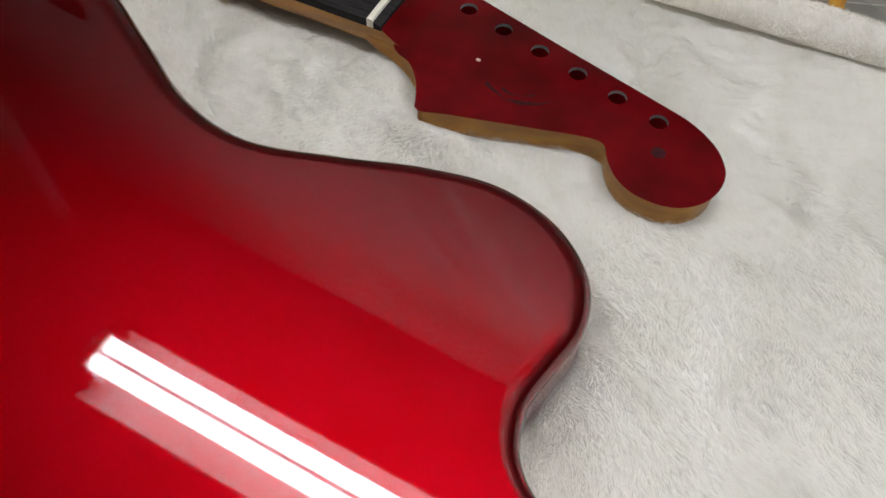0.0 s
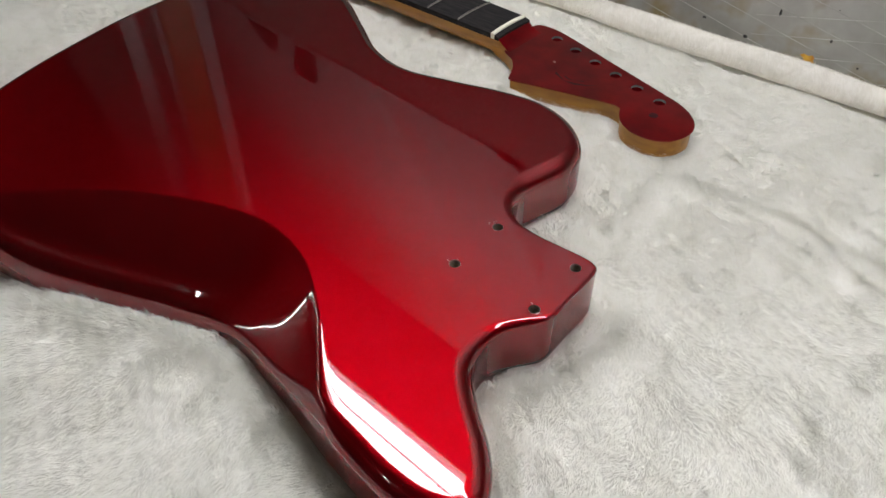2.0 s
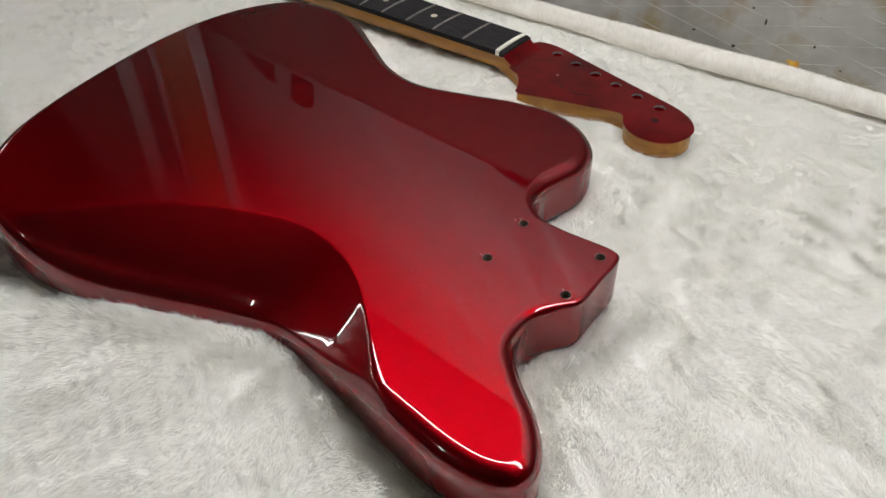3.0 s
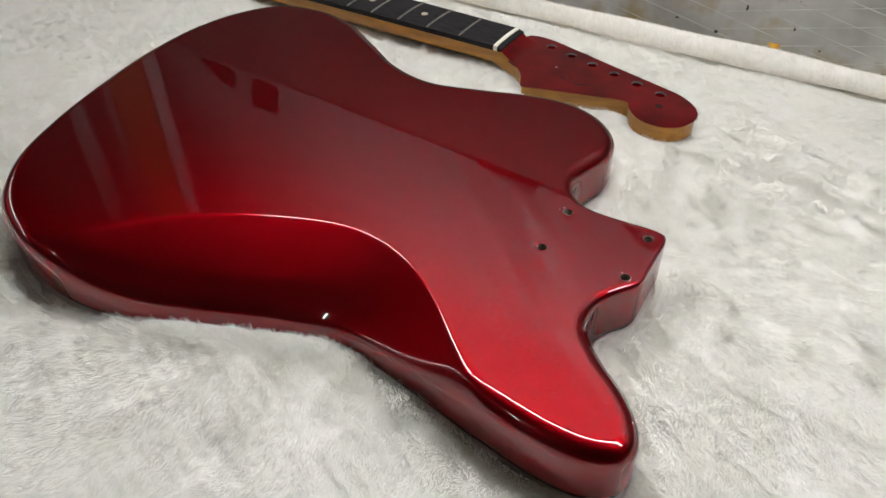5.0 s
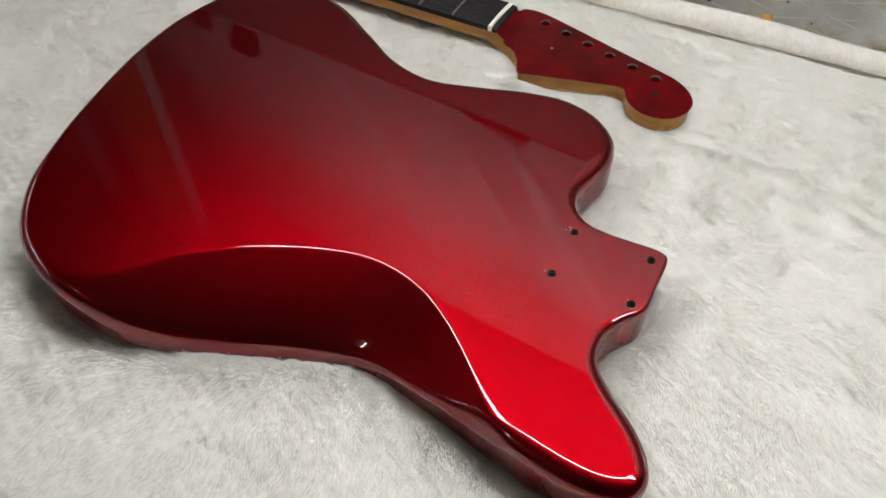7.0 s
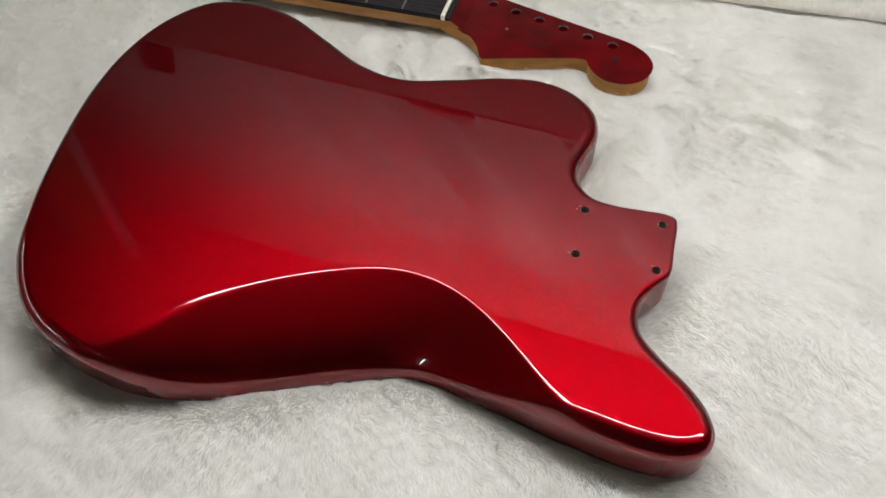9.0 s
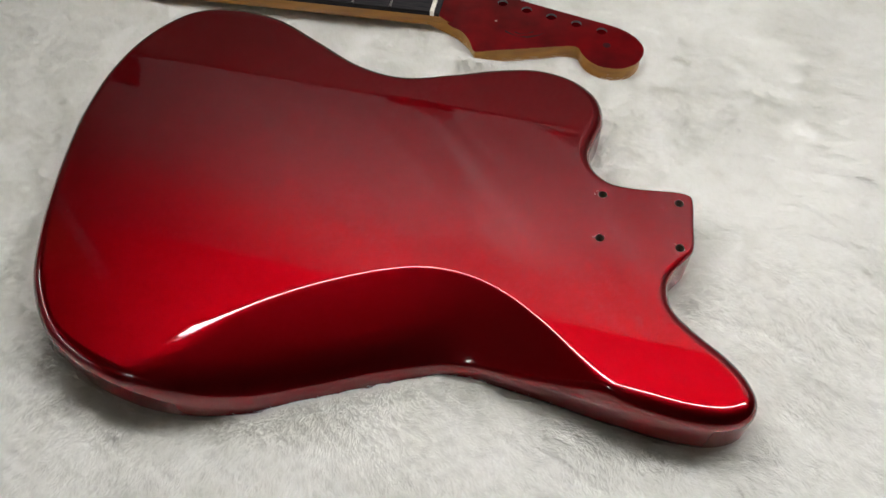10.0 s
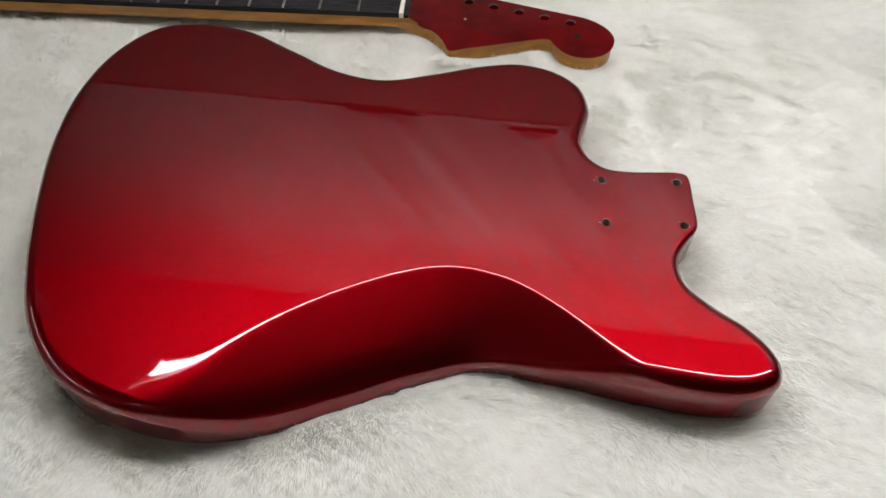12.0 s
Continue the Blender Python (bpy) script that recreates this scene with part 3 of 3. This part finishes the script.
    for pts, wide in (([(-0.1165, 0.2170), (-0.111, 0.2140), (-0.1045, 0.2112), (-0.096, 0.2118), (-0.088, 0.2150), (-0.0815, 0.2205)], 0.0016), ([(-0.108, 0.2170), (-0.103, 0.2150), (-0.0975, 0.2165), (-0.092, 0.2195)], 0.0011)):
        bm = bmesh.new()
        rows = []
        for k, (x, y) in enumerate(pts):
            w = wide * (0.5 + 0.5 * math.sin(k * 2.1 + 1))
            rows.append((bm.verts.new((x, y - w, FACE + 0.00012)), bm.verts.new((x, y + w, FACE + 0.00012))))
        for a, b in zip(rows, rows[1:]):
            bm.faces.new((a[0], b[0], b[1], a[1]))
        part("worn_mark", bm, SMUDGE, neck, "dark trace of a worn-off mark")
    part("smudge", rod((-0.028, 0.2110, FACE - 0.001), (-0.028, 0.2110, FACE + 0.00012), 0.0034, 18), SMUDGE, neck, "dark round smudge")
    for x, y, r in TUNERS:
        bm = bmesh.new()
        rows = [[bm.verts.new((x + q * math.cos(k * math.tau / 24), y + q * math.sin(k * math.tau / 24), z)) for k in range(24)] for q, z in ((r, FACE), (r - 0.0003, FACE - 0.0145))]
        for k in range(24):
            bm.faces.new((rows[0][k], rows[1][k], rows[1][(k + 1) % 24], rows[0][(k + 1) % 24]))
        part("tuner_hole", bm, BORE, neck, "dark tuner hole", smooth=True)
    return neck


guitar_neck()


# ---- plush blanket ----
def waves(x, y, seed, size, count=9):
    rnd = np.random.RandomState(seed)
    out = 0
    for k in range(count):
        a, f = rnd.rand() * math.tau, (0.5 + rnd.rand()) / size
        out = out + np.sin(math.tau * f * (x * math.cos(a) + y * math.sin(a)) + rnd.rand() * math.tau)
    return out / math.sqrt(count)


FIELD_X, FIELD_Y = np.arange(-0.96, 0.72, 0.004), np.arange(-0.64, 0.37, 0.004)
gx, gy = np.meshgrid(FIELD_X, FIELD_Y)
FIELD = nearness(np.stack([gx.ravel(), gy.ravel()], 1), OUTLINE[::5]).reshape(gx.shape)


def beside(x, y):
    """Distance from places on the cloth to the guitar body's outline."""
    u, v = np.clip((x - FIELD_X[0]) / 0.004, 0, len(FIELD_X) - 1.01), np.clip((y - FIELD_Y[0]) / 0.004, 0, len(FIELD_Y) - 1.01)
    i, j = u.astype(int), v.astype(int)
    f, g = u - i, v - j
    return (FIELD[j, i] * (1 - f) + FIELD[j, i + 1] * f) * (1 - g) + (FIELD[j + 1, i] * (1 - f) + FIELD[j + 1, i + 1] * f) * g


def ground_height(x, y):
    z = 0.0088 + 0.0012 * waves(x, y, 3, 0.16) + 0.0013 * (0.7 - np.abs(waves(x, y, 4, 0.075))) + 0.0005 * waves(x, y, 5, 0.035) + 0.00025 * waves(x, y, 6, 0.016)
    # pressed up beside the body, hollow under its tail
    tail = np.clip((-0.20 - x) / 0.06, 0, 1) * np.clip((0.02 - y) / 0.06, 0, 1)
    z = np.clip(z, 0.0055, 0.0135) + (0.0016 - 0.0050 * tail) * np.exp(-((beside(x, y) / 0.016) ** 2))
    # a low swell under the headstock's point, and the cloth dips before its hem
    z = z + 0.0085 * np.exp(-(((x + 0.139) / 0.022) ** 2 + ((y - 0.183) / 0.011) ** 2))
    # a crease where the nap has been brushed over, beyond the headstock
    c = y - 0.182 + 9.0 * np.clip(x - 0.085, 0, 0.07) ** 2
    z = z + 0.0019 * np.tanh(c / 0.0035) * np.exp(-((c / 0.022) ** 2)) * np.exp(-(((x - 0.075) / 0.075) ** 4))
    return z - 0.0012 * np.exp(-(((y - 0.322) / 0.010) ** 2))


def hem_line(x):
    """The hem's middle line and radius."""
    return 0.3445 + 0.0012 * np.sin(x * 9) + 0.0008 * np.sin(x * 31 + 1), 0.0094 + 0.0008 * np.sin(x * 13 + 2) + 0.0005 * np.sin(x * 47)


def blanket():
    gx, gy = np.meshgrid(np.arange(-0.95, 0.701, 0.006), np.arange(-0.57, 0.353, 0.006))
    r, c = gx.shape
    verts = np.stack([gx.ravel(), gy.ravel(), ground_height(gx, gy).ravel()], 1)
    near = inside(verts[:, :2], OUTLINE[::4]) & (nearness(verts[:, :2], OUTLINE[::4]) > 0.004)
    verts[near, 2] = 0.0025
    i = np.arange((r - 1) * (c - 1))
    a = (i // (c - 1)) * c + i % (c - 1)
    cloth = mesh_object("plush_blanket", verts, np.stack([a, a + 1, a + c + 1, a + c], 1).tolist(), BACKING)
    tagged(cloth, "white plush faux-fur blanket spread over the workbench", "blanket")
    # rolled hem along the back edge
    verts, faces = [], []
    m, n = 20, 180
    for k in range(n + 1):
        x = -0.95 + 1.65 * k / n
        cy, rr = hem_line(x)
        for j in range(m):
            q = math.tau * j / m
            verts.append((x, cy + 1.2 * rr * math.cos(q), 0.0182 + rr * math.sin(q)))
    for k in range(n):
        for j in range(m):
            faces.append((k * m + j, k * m + (j + 1) % m, (k + 1) * m + (j + 1) % m, (k + 1) * m + j))
    mesh_object("rolled_hem", verts, faces, HEM, cloth, "thick rolled cream hem")
    return cloth


SUNK = (OUTLINE - outward(OUTLINE) * 0.0005)[::4]


def pile(count, seed, name, region, long, width, parent):
    """Soft fibres in tufts that lean with the nap."""
    rnd = np.random.RandomState(seed)
    x0, x1, y0, y1 = region
    x, y = x0 + (x1 - x0) * rnd.rand(count), y0 + (y1 - y0) * rnd.rand(count)
    p = np.stack([x, y], 1)
    keep = ~inside(p, SUNK)
    x, y = x[keep], y[keep]
    n = len(x)
    # the nap's direction wanders over the cloth
    turn = -1.05 + 0.25 * waves(x, y, 11, 0.25) + 0.22 * np.tanh(2.5 * waves(x, y, 12, 0.11)) + 0.18 * waves(x, y, 17, 0.028) + 0.20 * waves(x, y, 18, 0.012) + 0.22 * rnd.randn(n)
    edge = beside(x, y)
    lean = 0.97 + 0.05 * waves(x, y, 13, 0.05) + 0.06 * waves(x, y, 19, 0.014) + 0.11 * rnd.randn(n) - 0.45 * np.exp(-((edge / 0.020) ** 2))
    lean = np.clip(lean, 0.05, 1.20)
    size = long * (0.75 + 0.5 * rnd.rand(n)) * (1 + 0.15 * waves(x, y, 14, 0.03))
    # tufts: tips draw together
    cell = 0.0055
    jx, jy = x + 0.003 * waves(x, y, 15, 0.017), y + 0.003 * waves(x, y, 16, 0.017)
    cx, cy = (np.floor(jx / cell) + 0.5) * cell, (np.floor(jy / cell) + 0.5) * cell
    pull = 0.14
    dx = size * np.sin(lean) * np.cos(turn) + pull * (cx - jx)
    dy = size * np.sin(lean) * np.sin(turn) + pull * (cy - jy)
    dz = size * np.cos(lean)
    z = ground_height(x, y) - 0.0012
    w = width * (0.6 + 0.8 * rnd.rand(n))
    side = turn + math.pi / 2 + 0.2 * rnd.randn(n)
    sx, sy = np.cos(side) * w / 2, np.sin(side) * w / 2
    v = np.empty((n, 3, 3))
    v[:, 0] = np.stack([x + sx, y + sy, z], 1)
    v[:, 1] = np.stack([x - sx, y - sy, z], 1)
    v[:, 2] = np.stack([x + dx, y + dy, z + dz], 1)
    me = bpy.data.meshes.new(name)
    me.vertices.add(n * 3)
    me.vertices.foreach_set("co", v.ravel())
    me.loops.add(n * 3)
    me.loops.foreach_set("vertex_index", np.arange(n * 3, dtype=np.int32))
    me.polygons.add(n)
    me.polygons.foreach_set("loop_start", np.arange(0, n * 3, 3, dtype=np.int32))
    me.update(calc_edges=True)
    me.materials.append(PILE)
    ob = new(name, me)
    ob.parent = parent
    return tagged(ob, "soft white pile of the plush", "", "", "stuff")


def hem_fur(count, parent):
    """Short nap over the rolled hem."""
    rnd = np.random.RandomState(8)
    x, q = -0.40 + 0.75 * rnd.rand(count), math.pi * (0.05 + 1.05 * rnd.rand(count))
    cy, rr = hem_line(x)
    nx, ny, nz = 0.7 * rnd.randn(count), np.cos(q), np.sin(q)
    base = np.stack([x, cy + 1.2 * rr * ny, 0.0182 + rr * nz], 1)
    way = np.stack([nx, ny - 0.6, nz * 0.8 - 0.2], 1)
    way /= np.linalg.norm(way, axis=1)[:, None]
    tip = base + way * (0.0012 + 0.0012 * rnd.rand(count))[:, None]
    side = np.cross(way, rnd.randn(count, 3))
    side *= 0.00022 / np.linalg.norm(side, axis=1)[:, None]
    v = np.stack([base - side, base + side, tip], 1).reshape(-1, 3)
    ob = mesh_object("hem_fur", v, np.arange(count * 3).reshape(-1, 3).tolist(), HEM, parent)
    return tagged(ob, "short cream nap on the hem", "", "", "stuff")


cloth = blanket()
hem_fur(26000, cloth)
pile(2350000, 5, "fur", (-0.66, 0.46, -0.27, 0.336), 0.0084, 0.00028, cloth)


# ---- bench, back panels, shelf and lamp ----
WALL_TURN = math.atan(-0.085)


def back_panel(name, x0, x1, y, turn, z0, z1, mat):
    """A panel of the wall behind the bench, its face y metres out at x = 0."""
    ob = part(name, box(x0, x1, 0, 0.018, z0, z1, 0.001), mat)
    ob.matrix_world = pose(0, y, 0, 0, 0, math.degrees(turn))
    return tagged(ob, kind="structure")


bench = part("workbench", box(-1.3, 1.2, -0.60, 0.50, -0.04, -0.001, 0.002), PLY)
tagged(bench, "plywood workbench top under a white blanket", "workbench")
panel = back_panel("wall_back_lower", -1.3, 1.2, 0.357, math.atan(-0.03), 0.0, 0.138, PANEL)
# a darker brown board fills the height between grey panel and pale sheet
back_panel("wall_back_middle", -1.3, 1.2, 0.3465, WALL_TURN, 0.139, 0.304, BROWN_BOARD)
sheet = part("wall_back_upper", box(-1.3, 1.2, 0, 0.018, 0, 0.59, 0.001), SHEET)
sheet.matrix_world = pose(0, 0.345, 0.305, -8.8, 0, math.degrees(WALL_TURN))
tagged(sheet, kind="structure")


def seam(a, b):
    """A creased ridge on the grey panel, between two (x, z) places on it."""
    d = Vector((b[0] - a[0], 0, b[1] - a[1]))
    ob = part("seam", box(0, d.length, -0.00022, 0.0005, -0.0003, 0.0003), RIDGE, panel)
    ob.matrix_basis = pose(a[0], 0, a[1], 0, math.degrees(-math.atan2(d.z, d.x)), 0)
    return ob


for k in range(-3, 4):
    c = 0.0600 + 0.0182 * k
    seam((-0.24 + 0.03 * (k % 2), c + 0.21 * (0.24 - 0.03 * (k % 2))), (0.16, c - 0.21 * 0.16))
    c = 0.0545 + 0.0166 * k
    seam((-0.20, c - 0.25 * 0.20) if c > 0.06 else (-0.02, c - 0.005), (0.17 - 0.02 * (k % 3), c + 0.25 * (0.17 - 0.02 * (k % 3))))


def mark(name, label, category, x, z, w, h, mat):
    """A dab of dried paint or dirt on the panel."""
    rnd = random.Random(int(x * 1e4) + 77)
    bm = bmesh.new()
    n = 11
    rim = [bm.verts.new((x + w * math.cos(a) * r, -0.0003, z + h * math.sin(a) * r)) for a, r in ((k * math.tau / n, 0.6 + 0.5 * rnd.random()) for k in range(n))]
    top = bm.verts.new((x, -0.0003 - 0.3 * min(w, h), z))
    for k in range(n):
        bm.faces.new((rim[k], rim[(k + 1) % n], top))
    ob = part(name, bm, mat, smooth=True)
    ob.matrix_basis = panel.matrix_world
    return tagged(ob, label, category)


mark("paint_blob", "dried orange paint blob stuck to the grey panel", "paint blob", 0.029, 0.0280, 0.0065, 0.0040, ORANGE)
for x, z, w, h in ((-0.002, 0.057, 0.0012, 0.0032), (-0.015, 0.066, 0.0013, 0.0013), (-0.024, 0.029, 0.0024, 0.0018), (0.066, 0.033, 0.0011, 0.0011), (-0.062, 0.034, 0.0016, 0.0012), (0.041, 0.047, 0.001, 0.0016)):
    mark("paint_speck", "small black speck of dirt on the grey panel", "speck", x, z, w, h, BLACK)


def dark_opening(corners, label):
    """A flat black plate that stands in for a dark opening in the wall's sheet; corners as (x, z) along the wall."""
    bm = bmesh.new()
    rows = []
    for y in (-0.003, 0.0055):
        rows.append([bm.verts.new((x, y, z - 0.305)) for x, z in corners])
    n = len(corners)
    for k in range(n):
        bm.faces.new((rows[0][k], rows[0][(k + 1) % n], rows[1][(k + 1) % n], rows[1][k]))
    bm.faces.new(rows[0])
    bm.faces.new(rows[1][::-1])
    ob = part("opening_plate", bm, BLACK)
    ob.matrix_world = sheet.matrix_world
    return tagged(ob, label, "vent", "vents along the wall")


dark_opening([(-0.677, 0.317), (-0.630, 0.317), (-0.652, 0.373), (-0.706, 0.373)], "black plate for a slanted square opening in the pale wall sheet")
dark_opening([(-0.800, 0.317), (-0.724, 0.317), (-0.738, 0.354), (-0.768, 0.350)], "black plate for a tapered opening in the pale wall sheet")
dark_opening([(-0.275, 0.309), (-0.186, 0.309), (-0.194, 0.330)], "black plate for a narrow wedge-shaped gap in the pale wall sheet")
dark_opening([(-0.070, 0.318), (-0.010, 0.318), (-0.038, 0.338)], "black plate for a small wedge-shaped gap in the pale wall sheet")

# timber upright and pale pole that lean at the wall's end
plank = part("timber_upright", box(-1.035, -0.915, 0.395, 0.413, 0.0, 0.896, 0.003), TIMBER)
tagged(plank, "orange-brown timber upright standing on the bench against the wall", "post")
# added pale strips stand in for the glints on the timber's two edges
for x in (-1.042, -0.908):
    strip = part("edge_glint_strip", box(x - 0.004, x + 0.004, 0.388, 0.413, 0.0, 0.896, 0.0015), PAN)
    tagged(strip, "thin pale strip added as the glint along the timber upright's edge", "batten", "battens beside the timber")
pole = part("pale_pole", rod((-1.19, 0.415, 0.0), (-1.19, 0.415, 0.898), 0.019, 20), PAINT, smooth=True)
tagged(pole, "pale painted round pole between bench and shelf", "pole")

shelf = part("overhead_shelf", box(-1.3, 1.2, -0.02, 0.60, 0.90, 0.925, 0.002), DARK)
tagged(shelf, "dark painted board shelf above the workbench", "shelf")


def batten_lamp():
    lamp = empty("fluorescent_lamp", (0, 0, 0.70))
    tagged(lamp, "white twin-tube fluorescent batten lamp, lit, under the shelf", "lamp")
    lamp.location = (0.02, 0.143, 0.70)
    lamp.rotation_euler = (0, 0, math.radians(-3.2))
    bm = bmesh.new()
    prof = [(-0.056, 0.042), (-0.053, 0.040), (-0.044, 0.052), (0.044, 0.052), (0.053, 0.040), (0.056, 0.042), (0.040, 0.070), (-0.040, 0.070)]
    rows = [[bm.verts.new((x, y, z)) for y, z in prof] for x in (-0.615, 0.615)]
    for j in range(8):
        bm.faces.new((rows[0][j], rows[0][(j + 1) % 8], rows[1][(j + 1) % 8], rows[1][j]))
    bm.faces.new(rows[0])
    bm.faces.new(rows[1][::-1])
    part("reflector", bm, REFLECTOR, lamp, "white enamel reflector")
    for x in (-0.45, 0.45):
        part("hanger", rod((x, 0, 0.068), (x, 0, 0.201), 0.004, 10), PAINT, lamp)
    for y in (-0.0135, 0.0135):
        part("tube", rod((-0.595, y, 0), (0.595, y, 0), 0.0109, 20), TUBE, lamp, "lit white fluorescent tube", smooth=True)
        for x in (-0.605, 0.605):
            part("tube_holder", box(x - 0.008, x + 0.008, y - 0.0128, y + 0.0128, -0.015, 0.054, 0.002), PAINT, lamp)
    return lamp


batten_lamp()

# ---- the room that closes the place ----
X0, X1, Y0, Y1, ZF, ZC = -2.2, 2.0, -2.6, 0.62, -0.90, 1.75
for name, b, mat in (("floor", (X0, X1, Y0, Y1, ZF - 0.1, ZF), CONCRETE), ("ceiling", (X0, X1, Y0, Y1, ZC, ZC + 0.1), PLASTER),
                     ("wall_north", (X0, X1, Y1, Y1 + 0.1, ZF, ZC), PLASTER), ("wall_south", (X0, X1, Y0 - 0.1, Y0, ZF, ZC), PLASTER),
                     ("wall_west", (X0 - 0.1, X0, Y0, Y1, ZF, ZC), WHITEWASH), ("wall_east", (X1, X1 + 0.1, Y0, Y1, ZF, ZC), PLASTER)):
    tagged(part(name, box(*b), mat), kind="structure")


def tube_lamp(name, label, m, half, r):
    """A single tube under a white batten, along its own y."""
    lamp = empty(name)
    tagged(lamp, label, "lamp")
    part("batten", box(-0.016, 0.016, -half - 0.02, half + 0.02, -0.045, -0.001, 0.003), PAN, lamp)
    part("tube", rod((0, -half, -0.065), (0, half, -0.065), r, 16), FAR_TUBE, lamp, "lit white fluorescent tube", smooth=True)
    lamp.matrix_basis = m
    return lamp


tube_lamp("ceiling_lamp", "grey ceiling batten with one lit fluorescent tube", pose(-1.06, -1.86, ZC, 0, 0, -6), 0.22, 0.012)
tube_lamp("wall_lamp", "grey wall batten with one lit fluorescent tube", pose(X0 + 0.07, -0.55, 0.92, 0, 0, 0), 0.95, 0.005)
cable = part("hanging_cable", rod((X0 + 0.12, -0.33, ZC), (X0 + 0.12, -0.36, 0.1), 0.012, 10), BLACK, smooth=True)
tagged(cable, "black cable hanging down the far wall", "cable")
